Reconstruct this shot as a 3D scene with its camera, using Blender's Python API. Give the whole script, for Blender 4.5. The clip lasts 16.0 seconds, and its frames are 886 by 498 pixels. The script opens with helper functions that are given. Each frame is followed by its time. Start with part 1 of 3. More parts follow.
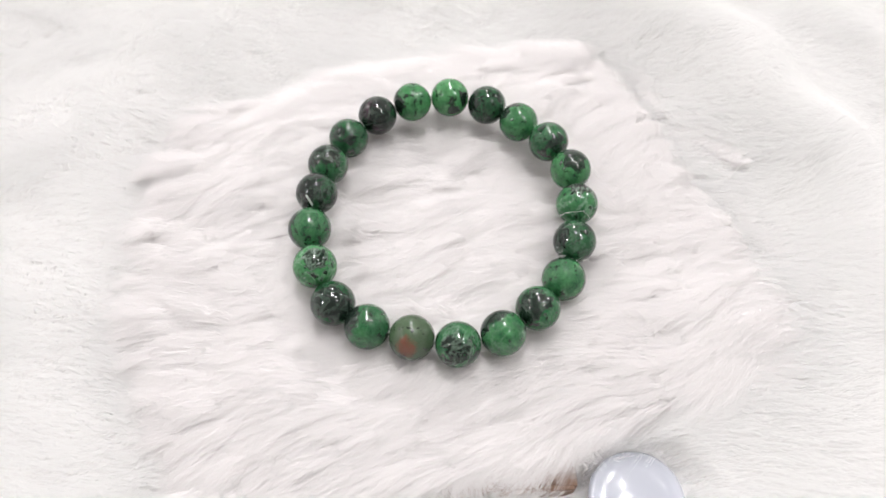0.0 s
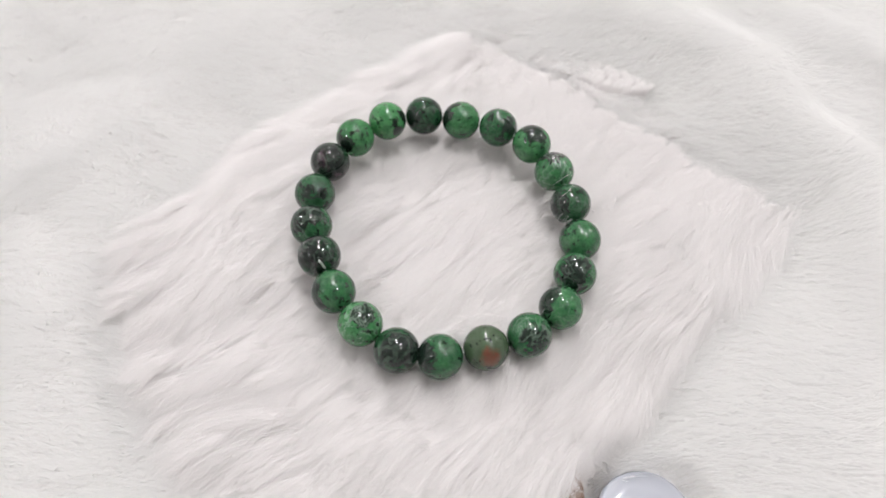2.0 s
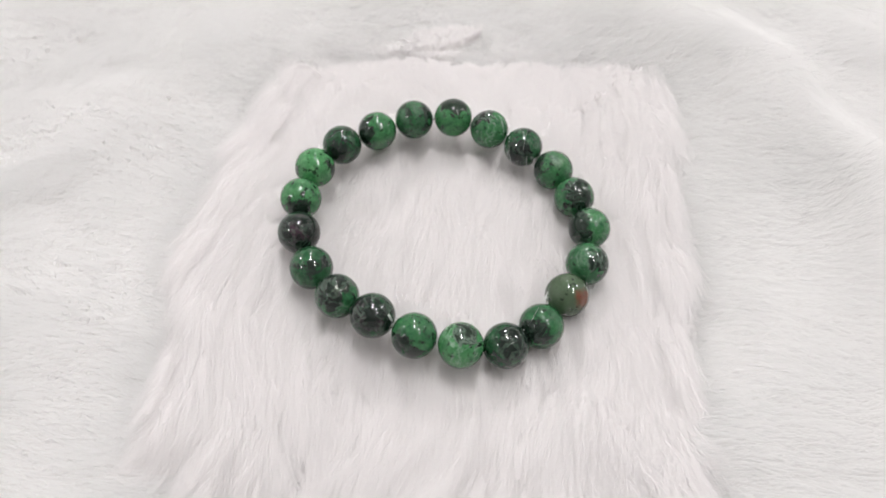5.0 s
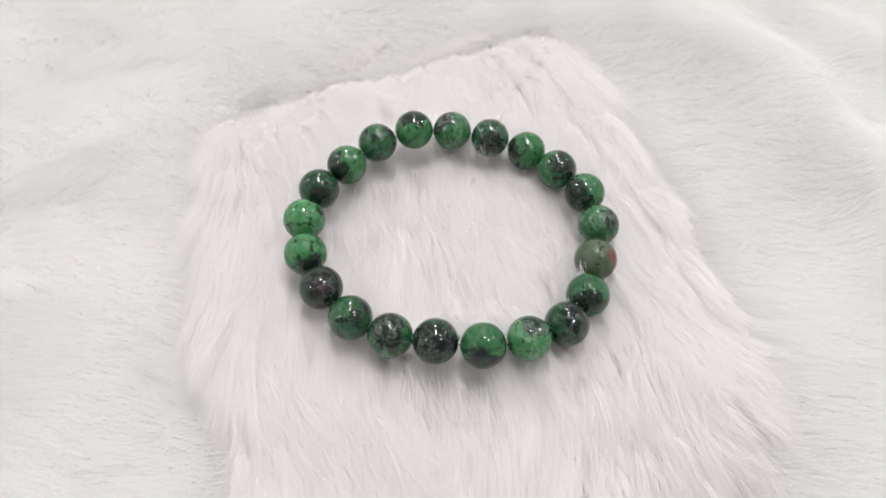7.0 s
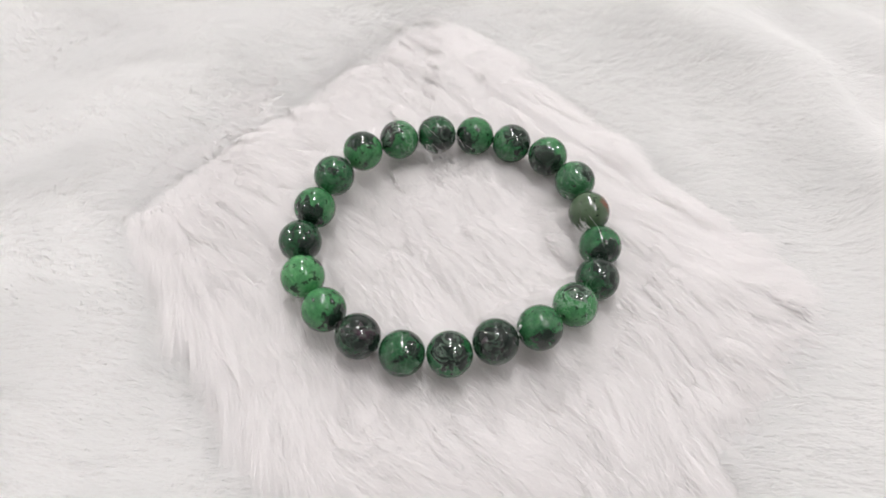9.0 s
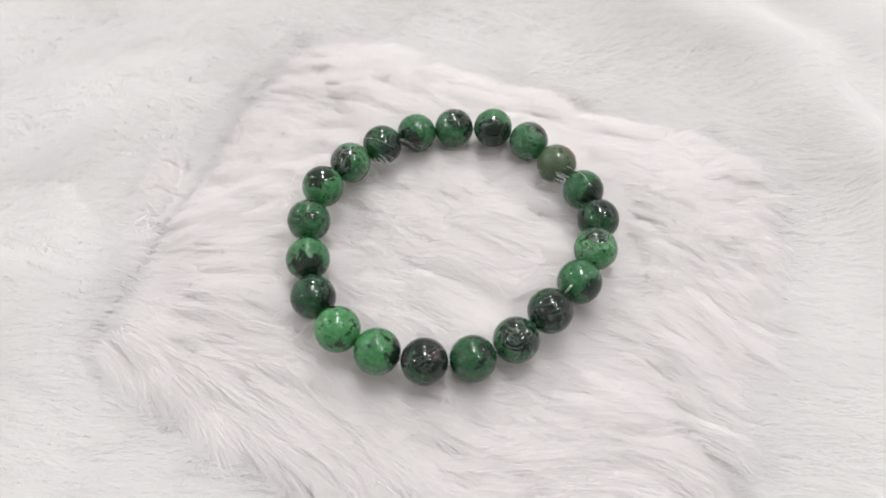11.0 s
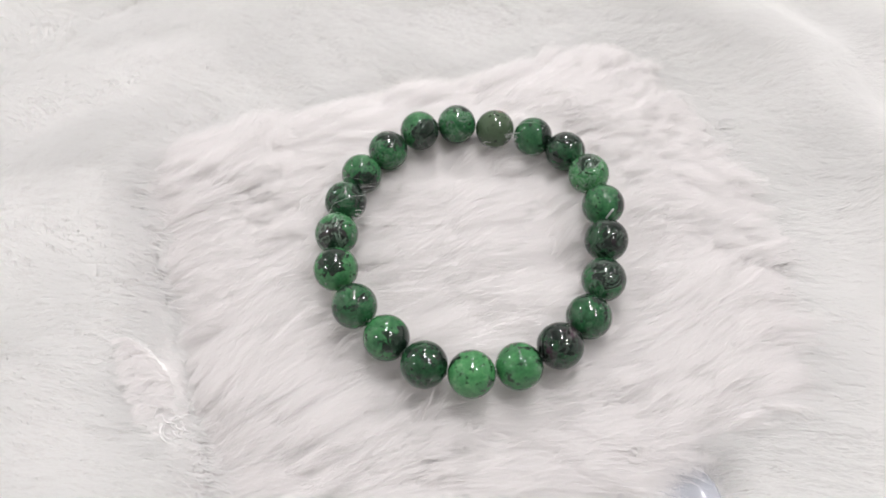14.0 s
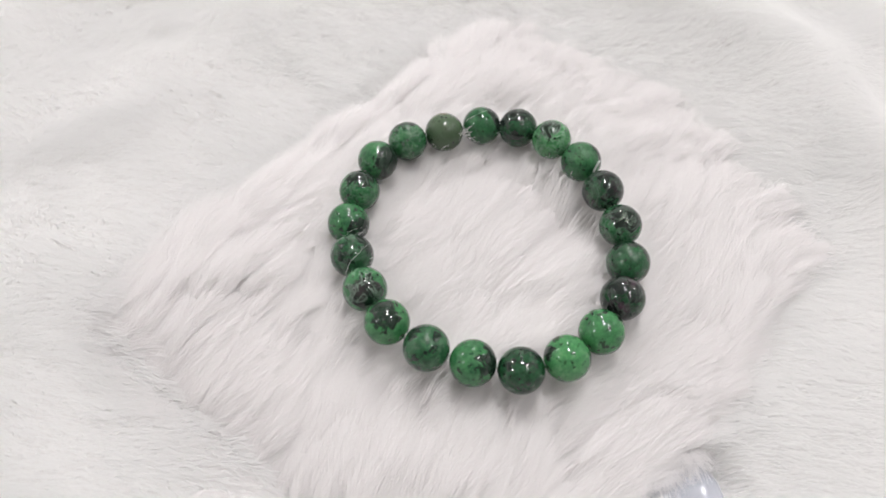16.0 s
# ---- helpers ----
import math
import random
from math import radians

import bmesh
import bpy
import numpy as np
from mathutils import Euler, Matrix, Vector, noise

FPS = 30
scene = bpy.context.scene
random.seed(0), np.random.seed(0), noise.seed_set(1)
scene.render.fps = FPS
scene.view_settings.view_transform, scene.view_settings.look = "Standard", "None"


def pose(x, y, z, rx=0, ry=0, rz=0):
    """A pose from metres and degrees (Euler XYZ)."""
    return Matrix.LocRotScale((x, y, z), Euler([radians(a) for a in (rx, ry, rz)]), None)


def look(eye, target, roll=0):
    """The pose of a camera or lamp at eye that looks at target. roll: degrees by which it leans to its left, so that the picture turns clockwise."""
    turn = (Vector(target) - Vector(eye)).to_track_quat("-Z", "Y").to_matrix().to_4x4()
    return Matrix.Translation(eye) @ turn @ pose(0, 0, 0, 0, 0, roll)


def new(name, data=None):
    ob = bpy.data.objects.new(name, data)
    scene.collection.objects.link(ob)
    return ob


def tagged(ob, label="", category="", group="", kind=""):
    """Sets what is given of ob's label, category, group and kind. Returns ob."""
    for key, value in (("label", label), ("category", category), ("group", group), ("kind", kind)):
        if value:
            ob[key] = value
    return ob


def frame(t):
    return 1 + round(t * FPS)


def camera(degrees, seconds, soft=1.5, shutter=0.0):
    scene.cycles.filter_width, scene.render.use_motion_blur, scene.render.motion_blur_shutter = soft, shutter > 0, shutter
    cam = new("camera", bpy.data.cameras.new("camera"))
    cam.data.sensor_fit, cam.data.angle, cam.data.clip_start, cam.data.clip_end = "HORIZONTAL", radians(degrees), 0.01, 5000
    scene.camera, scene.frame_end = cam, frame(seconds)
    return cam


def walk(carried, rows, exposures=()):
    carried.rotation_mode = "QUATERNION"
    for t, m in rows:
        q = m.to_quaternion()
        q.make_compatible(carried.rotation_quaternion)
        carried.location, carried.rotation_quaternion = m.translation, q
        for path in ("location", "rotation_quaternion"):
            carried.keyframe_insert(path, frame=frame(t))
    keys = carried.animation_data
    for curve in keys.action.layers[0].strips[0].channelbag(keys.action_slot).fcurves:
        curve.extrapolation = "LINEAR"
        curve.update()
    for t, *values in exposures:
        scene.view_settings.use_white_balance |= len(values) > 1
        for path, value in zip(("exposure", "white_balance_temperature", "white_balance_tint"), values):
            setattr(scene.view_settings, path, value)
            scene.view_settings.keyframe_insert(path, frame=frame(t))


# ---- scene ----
MM = 0.001
LIFT = 40.0      # height of the bead centres over the table, mm
# seconds, eye x y z (mm, from the bead plane on the turning axis), degrees off straight down, roll, yaw
VIEW = [
    (0.0, -0.02, -78.35, 110.45, 33.29, 0.34, -1.84),
    (0.5, -0.30, -78.15, 110.43, 33.23, 0.27, -1.39),
    (1.0, -0.32, -78.28, 110.86, 33.55, 0.19, -1.32),
    (1.5, -0.41, -78.19, 111.08, 34.18, 0.15, -1.21),
    (2.0, -0.72, -78.22, 111.31, 34.39, 0.25, -0.96),
    (2.5, -1.06, -78.00, 111.39, 34.52, 0.39, -0.70),
    (3.0, -1.27, -77.84, 111.51, 34.59, 0.52, -0.63),
    (5.5, -2.72, -78.21, 110.90, 34.16, 0.43, 0.02),
    (6.0, -3.08, -78.18, 110.97, 34.27, 0.39, 0.25),
    (6.5, -3.79, -78.40, 111.16, 34.32, 0.29, 0.92),
    (7.0, -4.11, -78.44, 111.23, 34.52, 0.11, 1.06),
    (7.5, -4.05, -78.37, 110.95, 34.43, 0.19, 1.19),
    (8.0, -3.96, -78.26, 110.70, 34.37, 0.26, 1.27),
    (8.5, -3.95, -78.14, 110.47, 34.35, 0.41, 1.46),
    (11.0, -3.46, -78.98, 109.59, 33.78, 0.46, 1.71),
    (11.5, -3.53, -79.12, 109.68, 33.75, 0.44, 1.70),
    (12.0, -3.92, -79.35, 110.01, 33.97, 0.46, 2.15),
    (12.5, -3.93, -79.64, 110.29, 34.00, 0.38, 2.09),
    (13.0, -3.93, -79.71, 110.43, 33.76, 0.34, 2.27),
    (13.5, -4.03, -79.58, 110.17, 33.21, 0.37, 2.63),
    (14.0, -4.11, -80.22, 110.65, 33.17, 0.59, 2.93),
    (14.5, -3.91, -80.71, 110.98, 33.24, 0.89, 2.89),
    (15.0, -3.79, -81.26, 111.32, 33.28, 0.80, 2.61),
    (15.5, -3.90, -81.32, 111.07, 33.12, 0.64, 2.70),
    (16.0, -4.26, -81.21, 110.98, 33.19, 0.56, 3.19),
]
cam = camera(63.76, 16.0, soft=1.7)
cam.data.dof.use_dof, cam.data.dof.focus_distance, cam.data.dof.aperture_fstop = True, 0.133, 20.0
walk(cam, [(t, pose(x * MM, y * MM, (z + LIFT) * MM, down, 0, yaw) @ pose(0, 0, 0, 0, 0, roll)) for t, x, y, z, down, roll, yaw in VIEW],
     exposures=[(0.0, 0.24), (0.5, 0.22), (1.0, 0.15), (1.5, 0.06), (2.0, 0.0), (16.0, 0.0)])

# seconds, degrees that the turning mat has gone round
SPIN = [(0.0, 0.0), (0.5, 7.06), (1.0, 14.15), (1.5, 20.89), (2.0, 27.98), (2.5, 35.31), (3.0, 42.17), (5.5, 74.01), (6.0, 79.68), (6.5, 85.93), (7.0, 91.46), (7.5, 97.87), (8.0, 104.07), (8.5, 110.51), (11.0, 143.77), (11.5, 150.64), (12.0, 158.08), (12.5, 164.57), (13.0, 171.42), (13.5, 178.58), (14.0, 185.68), (14.5, 192.78), (15.0, 199.38), (15.5, 206.05), (16.0, 213.65)]


# ---- light: a closed white room with ceiling lamps and added fill lamps ----
ROOM, TALL = 3.2, 2.1
world = bpy.data.worlds.new("room_air")
scene.world = world
world.use_nodes = True
world.node_tree.nodes["Background"].inputs[0].default_value = (0.9, 0.92, 1.0, 1)
world.node_tree.nodes["Background"].inputs[1].default_value = 0.0


def area(name, x, y, z, size, watts, shape, colour, size_y=None):
    lamp = bpy.data.lights.new(name, "AREA")
    lamp.shape, lamp.size, lamp.energy, lamp.color = shape, size, watts, colour
    if size_y:
        lamp.size_y = size_y
    ob = new(name, lamp)
    ob.matrix_basis = look((x, y, z), (x, y, 0))
    return ob


# first four follow the bead highlights; last four are added fill, softening shadows
LAMPS = ((0.10, 0.42, 12.5), (0.06, 0.95, 9.0), (0.85, 0.10, 7.0), (1.05, -0.55, 7.0), (2.3, 1.3, 19.0), (-0.1, 2.3, 27.0), (-2.4, 1.2, 21.0), (-2.3, -0.9, 18.0))
for lx, ly, watts in LAMPS:
    area("downlight_or_fill_glow", lx, ly, TALL - 0.035, 0.17, watts, "DISK", (1.0, 0.972, 0.985))


# ---- materials ----
def material(name):
    m = bpy.data.materials.new(name)
    m.use_nodes = True
    nt = m.node_tree
    return m, nt, nt.nodes["Principled BSDF"]


def node(nt, kind, **values):
    n = nt.nodes.new(kind)
    for key, value in values.items():
        n.inputs[key.replace("_", " ")].default_value = value
    return n


def ramp(nt, source, stops):
    n = nt.nodes.new("ShaderNodeValToRGB")
    el = n.color_ramp.elements
    while len(el) < len(stops):
        el.new(0.5)
    for e, (p, col) in zip(el, stops):
        e.position, e.color = p, (*col, 1) if len(col) == 3 else col
    nt.links.new(source, n.inputs[0])
    return n


def maths(nt, op, a, b=None, c=None):
    n = nt.nodes.new("ShaderNodeMath")
    n.operation = op
    for i, v in enumerate((a, b, c)):
        if v is None:
            continue
        if isinstance(v, (int, float)):
            n.inputs[i].default_value = v
        else:
            nt.links.new(v, n.inputs[i])
    return n.outputs[0]


def mixed(nt, fac, a, b):
    n = nt.nodes.new("ShaderNodeMix")
    n.data_type = "RGBA"
    for i, v in ((0, fac), (6, a), (7, b)):
        if isinstance(v, (int, float, tuple)):
            n.inputs[i].default_value = v if not isinstance(v, tuple) else (*v, 1)
        else:
            nt.links.new(v, n.inputs[i])
    return n.outputs[2]


def plain(name, colour, rough, spread=0.06, scale=40.0, metal=0.0, bump=0.0):
    m, nt, bsdf = material(name)
    tex = node(nt, "ShaderNodeTexNoise", Scale=scale, Detail=5.0)
    co = nt.nodes.new("ShaderNodeTexCoord")
    nt.links.new(co.outputs["Object"], tex.inputs["Vector"])
    lo = tuple(max(0, v * (1 - spread)) for v in colour)
    hi = tuple(min(1, v * (1 + spread)) for v in colour)
    nt.links.new(ramp(nt, tex.outputs[0], [(0.3, lo), (0.7, hi)]).outputs[0], bsdf.inputs["Base Color"])
    bsdf.inputs["Roughness"].default_value, bsdf.inputs["Metallic"].default_value = rough, metal
    if bump:
        b = node(nt, "ShaderNodeBump", Strength=bump, Distance=0.001)
        nt.links.new(tex.outputs[0], b.inputs["Height"])
        nt.links.new(b.outputs[0], bsdf.inputs["Normal"])
    return m


def fur_material(name, low, high, through_light, gloss=0.5):
    """White pile: glossy thin fibres that let some light through, each a little different."""
    m, nt, bsdf = material(name)
    geo = nt.nodes.new("ShaderNodeNewGeometry")
    col = ramp(nt, geo.outputs["Random Per Island"], [(0.0, low), (1.0, high)]).outputs[0]
    nt.links.new(col, bsdf.inputs["Base Color"])
    bsdf.inputs["Roughness"].default_value = 0.42
    bsdf.inputs["Specular IOR Level"].default_value = gloss
    thin = nt.nodes.new("ShaderNodeBsdfTranslucent")
    nt.links.new(col, thin.inputs[0])
    mix = nt.nodes.new("ShaderNodeMixShader")
    mix.inputs[0].default_value = through_light
    nt.links.new(bsdf.outputs[0], mix.inputs[1])
    nt.links.new(thin.outputs[0], mix.inputs[2])
    nt.links.new(mix.outputs[0], nt.nodes["Material Output"].inputs[0])
    return m


def bead_material():
    """Polished ruby-in-zoisite: mottled green with black hornblende patches, pale veins and a few plum spots."""
    m, nt, bsdf = material("polished_zoisite")
    co = nt.nodes.new("ShaderNodeTexCoord")
    info = nt.nodes.new("ShaderNodeObjectInfo")

    def attr(name):
        n = nt.nodes.new("ShaderNodeAttribute")
        n.attribute_type, n.attribute_name = "OBJECT", name
        return n.outputs["Fac"]

    def attr_vec(name):
        n = nt.nodes.new("ShaderNodeAttribute")
        n.attribute_type, n.attribute_name = "OBJECT", name
        return n.outputs["Vector"]

    seed = nt.nodes.new("ShaderNodeVectorMath")
    seed.operation = "MULTIPLY_ADD"
    seed.inputs[1].default_value = (1, 1, 1)
    comb = nt.nodes.new("ShaderNodeCombineXYZ")
    for i, k in enumerate((0.37, 0.91, 0.53)):
        nt.links.new(maths(nt, "MULTIPLY", info.outputs["Random"], k), comb.inputs[i])
    nt.links.new(co.outputs["Object"], seed.inputs[0])
    nt.links.new(comb.outputs[0], seed.inputs[2])
    at = seed.outputs[0]

    def tex(scale, detail, rough=0.6, warp=0.0):
        n = node(nt, "ShaderNodeTexNoise", Scale=scale, Detail=detail, Roughness=rough, Distortion=warp)
        nt.links.new(at, n.inputs["Vector"])
        return n.outputs[0]

    coarse, medium, fine = tex(260, 4, 0.6, 0.7), tex(520, 6, 0.7, 0.6), tex(1900, 4, 0.7)
    streaks = tex(300, 7, 0.66, 0.8)
    # greens
    tone = maths(nt, "ADD", maths(nt, "MULTIPLY", attr("tone"), 0.57), maths(nt, "MULTIPLY", maths(nt, "SUBTRACT", medium, 0.5), 0.85))
    tone = maths(nt, "ADD", tone, maths(nt, "MULTIPLY", maths(nt, "SUBTRACT", fine, 0.5), 0.4))
    green = ramp(nt, tone, [(0.0, (0.005, 0.020, 0.009)), (0.3, (0.020, 0.092, 0.036)), (0.6, (0.055, 0.215, 0.075)), (1.0, (0.20, 0.43, 0.19))]).outputs[0]
    green = mixed(nt, attr("grey"), green, (0.075, 0.105, 0.062))
    # black patches: one large one in a given direction, and scattered small ones
    unit = nt.nodes.new("ShaderNodeVectorMath")
    unit.operation = "NORMALIZE"
    nt.links.new(co.outputs["Object"], unit.inputs[0])
    dot = nt.nodes.new("ShaderNodeVectorMath")
    dot.operation = "DOT_PRODUCT"
    nt.links.new(unit.outputs[0], dot.inputs[0])
    nt.links.new(attr_vec("patch_way"), dot.inputs[1])
    near = maths(nt, "ADD", dot.outputs["Value"], maths(nt, "MULTIPLY", maths(nt, "SUBTRACT", streaks, 0.5), 1.9))
    near = maths(nt, "SUBTRACT", near, maths(nt, "SUBTRACT", 1.24, attr("patch_size")))
    patch = ramp(nt, maths(nt, "ADD", maths(nt, "MULTIPLY", near, 1.0), 0.5), [(0.485, (0, 0, 0)), (0.535, (1, 1, 1))]).outputs[0]
    spots = maths(nt, "ADD", maths(nt, "MULTIPLY", coarse, 0.55), maths(nt, "MULTIPLY", medium, 0.45))
    spots = maths(nt, "ADD", spots, maths(nt, "MULTIPLY", maths(nt, "SUBTRACT", attr("dark"), 0.5), 0.42))
    spots = ramp(nt, spots, [(0.56, (0, 0, 0)), (0.595, (1, 1, 1))]).outputs[0]
    specks = ramp(nt, maths(nt, "ADD", tex(900, 3, 0.6), maths(nt, "MULTIPLY", maths(nt, "SUBTRACT", coarse, 0.5), 0.5)), [(0.60, (0, 0, 0)), (0.64, (0.9, 0.9, 0.9))]).outputs[0]
    black = maths(nt, "MULTIPLY", maths(nt, "MAXIMUM", maths(nt, "MAXIMUM", patch, specks), spots), 0.93)
    plum = ramp(nt, tex(260, 3), [(0.55, (0, 0, 0)), (0.68, (1, 1, 1))]).outputs[0]
    dark = mixed(nt, maths(nt, "MULTIPLY", plum, attr("plum")), (0.004, 0.006, 0.006), (0.07, 0.028, 0.052))
    dark = mixed(nt, maths(nt, "MULTIPLY", fine, 0.18), dark, (0.02, 0.045, 0.032))
    body = mixed(nt, black, green, dark)
    # pale veins along thin lines
    band = maths(nt, "ABSOLUTE", maths(nt, "SUBTRACT", streaks, 0.52))
    vein = ramp(nt, maths(nt, "ADD", band, maths(nt, "MULTIPLY", fine, 0.05)), [(0.03, (1, 1, 1)), (0.06, (0, 0, 0))]).outputs[0]
    body = mixed(nt, maths(nt, "MULTIPLY", vein, maths(nt, "MULTIPLY", maths(nt, "POWER", attr("vein"), 1.4), maths(nt, "MULTIPLY", coarse, 1.35))), body, (0.33, 0.47, 0.36))
    # one rusty stain
    rust = maths(nt, "MULTIPLY", ramp(nt, maths(nt, "ADD", dot.outputs["Value"], maths(nt, "MULTIPLY", maths(nt, "SUBTRACT", medium, 0.5), 0.5)), [(0.84, (0, 0, 0)), (0.97, (1, 1, 1))]).outputs[0], attr("rust"))
    body = mixed(nt, maths(nt, "MULTIPLY", rust, 0.8), body, (0.16, 0.045, 0.028))
    nt.links.new(body, bsdf.inputs["Base Color"])
    nt.links.new(ramp(nt, fine, [(0.3, (0.07, 0.07, 0.07)), (0.75, (0.13, 0.13, 0.13))]).outputs[0], bsdf.inputs["Roughness"])
    bsdf.inputs["IOR"].default_value = 1.54
    bsdf.inputs["Coat Weight"].default_value, bsdf.inputs["Coat Roughness"].default_value = 0.0, 0.03
    b = node(nt, "ShaderNodeBump", Strength=0.06, Distance=0.0001)
    nt.links.new(fine, b.inputs["Height"])
    nt.links.new(b.outputs[0], bsdf.inputs["Normal"])
    return m


def wood_material():
    m, nt, bsdf = material("brown_wood")
    co = nt.nodes.new("ShaderNodeTexCoord")
    mp = node(nt, "ShaderNodeMapping", Scale=(30.0, 300.0, 420.0))
    nt.links.new(co.outputs["Object"], mp.inputs[0])
    tex = node(nt, "ShaderNodeTexNoise", Scale=1.0, Detail=6.0, Distortion=0.4)
    nt.links.new(mp.outputs[0], tex.inputs["Vector"])
    nt.links.new(ramp(nt, tex.outputs[0], [(0.3, (0.14, 0.075, 0.045)), (0.7, (0.33, 0.2, 0.13))]).outputs[0], bsdf.inputs["Base Color"])
    bsdf.inputs["Roughness"].default_value = 0.55
    return m


MAT_FUR = fur_material("white_fur", (0.957, 0.943, 0.939), (0.99, 0.981, 0.977), 0.66, 1.0)
THROW_FUR = fur_material("ivory_fur", (0.925, 0.925, 0.918), (0.96, 0.96, 0.955), 0.72, 0.3)
FABRIC = plain("knitted_backing", (0.87, 0.86, 0.85), 0.9, 0.05, 900.0, bump=0.5)
PAINT = plain("pale_wall_paint", (0.68, 0.67, 0.66), 0.7, 0.03, 3.0)
STONE = bead_material()
WOOD = wood_material()
CORD = plain("clear_elastic", (0.55, 0.60, 0.56), 0.25, 0.05, 500.0)
PEARL, _nt, _b = material("milky_glass")
_b.inputs["Base Color"].default_value = (0.70, 0.73, 0.80, 1)
_b.inputs["Roughness"].default_value = 0.16
_b.inputs["Transmission Weight"].default_value = 0.5
_b.inputs["Coat Weight"].default_value = 0.6
GLOW, _nt, _b = material("lamp_glow")
_b.inputs["Emission Color"].default_value = (1, 0.97, 0.94, 1)
_b.inputs["Emission Strength"].default_value = 3.0


# ---- building helpers ----
def part(name, bm, mat, parent=None, label="", smooth=True):
    mesh = bpy.data.meshes.new(name)
    bm.to_mesh(mesh)
    bm.free()
    for p in mesh.polygons:
        p.use_smooth = smooth
    mesh.materials.append(mat)
    ob = new(name, mesh)
    ob.parent = parent
    return tagged(ob, label)


def box(lo, hi, bevel=0.0):
    bm = bmesh.new()
    c = [(a + b) / 2 for a, b in zip(lo, hi)]
    s = [b - a for a, b in zip(lo, hi)]
    bmesh.ops.create_cube(bm, size=1.0, matrix=Matrix.Translation(c) @ Matrix.Diagonal((*s, 1)))
    if bevel:
        bmesh.ops.bevel(bm, geom=bm.edges[:], offset=bevel, segments=2, affect="EDGES")
    return bm


# ---- the room ----
W = 0.08
for wall_name, lo, hi in (("wall_north", (-ROOM - W, ROOM, 0), (ROOM + W, ROOM + W, TALL)), ("wall_south", (-ROOM - W, -ROOM - W, 0), (ROOM + W, -ROOM, TALL)),
                          ("wall_east", (ROOM, -ROOM, 0), (ROOM + W, ROOM, TALL)), ("wall_west", (-ROOM - W, -ROOM, 0), (-ROOM, ROOM, TALL))):
    tagged(part(wall_name, box(lo, hi), PAINT, smooth=False), "plain pale grey painted wall around the table", "wall", kind="structure")
tagged(part("ceiling", box((-ROOM - W, -ROOM - W, TALL), (ROOM + W, ROOM + W, TALL + W)), PAINT, smooth=False), "plain pale grey painted ceiling over the table", "ceiling", kind="structure")
tagged(part("floor", box((-ROOM - W, -ROOM - W, -W), (ROOM + W, ROOM + W, 0)), PAINT, smooth=False), "plain pale surface under the fur throw", "floor", kind="structure")

# ---- shapes of the two furs (mm, plan) ----
CORNERS = ((78, -22), (46, 59), (-10, 52), (-54, 33), (-52, -12), (-33, -53), (22, -39.5))   # the cut piece of fur on the turning mat
NAP = radians(196)                                               # the way its pile lies


def outside(x, y):
    """How far a place lies outside the cut piece (inside: negative), mm."""
    d = np.full(np.shape(x), -1e9)
    n = len(CORNERS)
    for i in range(n):
        ax, ay = CORNERS[i]
        bx, by = CORNERS[(i + 1) % n]
        length = math.hypot(bx - ax, by - ay)
        d = np.maximum(d, ((x - ax) * (by - ay) - (y - ay) * (bx - ax)) / length)
    return d + 0.7 * np.sin(x / 5.1 + y / 7.3) + 0.4 * np.sin(x / 3.3 - y / 2.9)


def mat_height(x, y):
    """Top of the mat's backing under the pile, from the bead plane."""
    d = outside(x, y)
    swell = 0.7 * np.sin(x / 13.0 + 1.0) * np.cos(y / 11.0)
    return -11.0 + swell - 0.035 * np.maximum(d + 16, 0) ** 1.5 - 0.08 * np.maximum(d, 0)


def ridge(x, y, cx, cy, r, a0, a1, high, wide, soft=0.25):
    """A fold of cloth along an arc."""
    rr, an = np.hypot(x - cx, y - cy), np.arctan2(y - cy, x - cx)
    along = 1 / (1 + np.exp(-(an - a0) / soft)) / (1 + np.exp((an - a1) / soft))
    return high * along * np.exp(-((rr - r) / wide) ** 2)


def throw_height(x, y):
    """Top of the throw's backing under the pile, from the bead plane."""
    r = np.hypot(x, y)
    z = -13.9 - 12.6 * np.exp(-(r / 47.0) ** 6) + (1.2 + 3.2 / (1 + np.exp(-(y - 12) / 8.0))) * np.exp(-((r - 86) / 15.0) ** 2)
    z = z - 7.0 * np.exp(-((x - 30) / 15.0) ** 2 - ((y + 50) / 8.0) ** 4)
    z = z + ridge(x, y, 0, 0, 92, -0.4, 0.95, 7.5, 11.0)
    z = z + ridge(x, y, 24, -4, 106, 0.1, 0.9, 4.5, 7.0)
    z = z + 1.6 * np.sin(x / 24.0 + y / 60.0) * np.cos(y / 31.0 + 0.6) + 0.7 * np.sin(x / 12.0 - y / 9.0)
    z = z + 5.0 / (1 + np.exp(-(y - 95) / 12.0)) + 4.0 / (1 + np.exp((x + 85) / 10.0))
    z = z - 11.0 * np.exp(-((x - 44) / 17.0) ** 2 - ((y - 92) / 5.0) ** 2) - 5.0 * np.exp(-((x - 88) / 10.0) ** 2 - ((y - 42) / 12.0) ** 2)
    z = z - 1.6 * np.exp(-((x + 75) / 16.0) ** 2 - ((y - 52 - 0.15 * (x + 75)) / 4.0) ** 2)
    return z


def smooth_noise(x, y, size, seed):
    """Smooth random field of about that grain, -1 to 1."""
    rng = np.random.RandomState(seed)
    total = np.zeros(np.shape(x))
    for _ in range(6):
        a, p = rng.uniform(0, 2 * math.pi, 2)
        k = 2 * math.pi / (size * rng.uniform(0.7, 1.6))
        total += np.sin(k * (x * math.cos(a) + y * math.sin(a)) + p)
    return total / 3.0


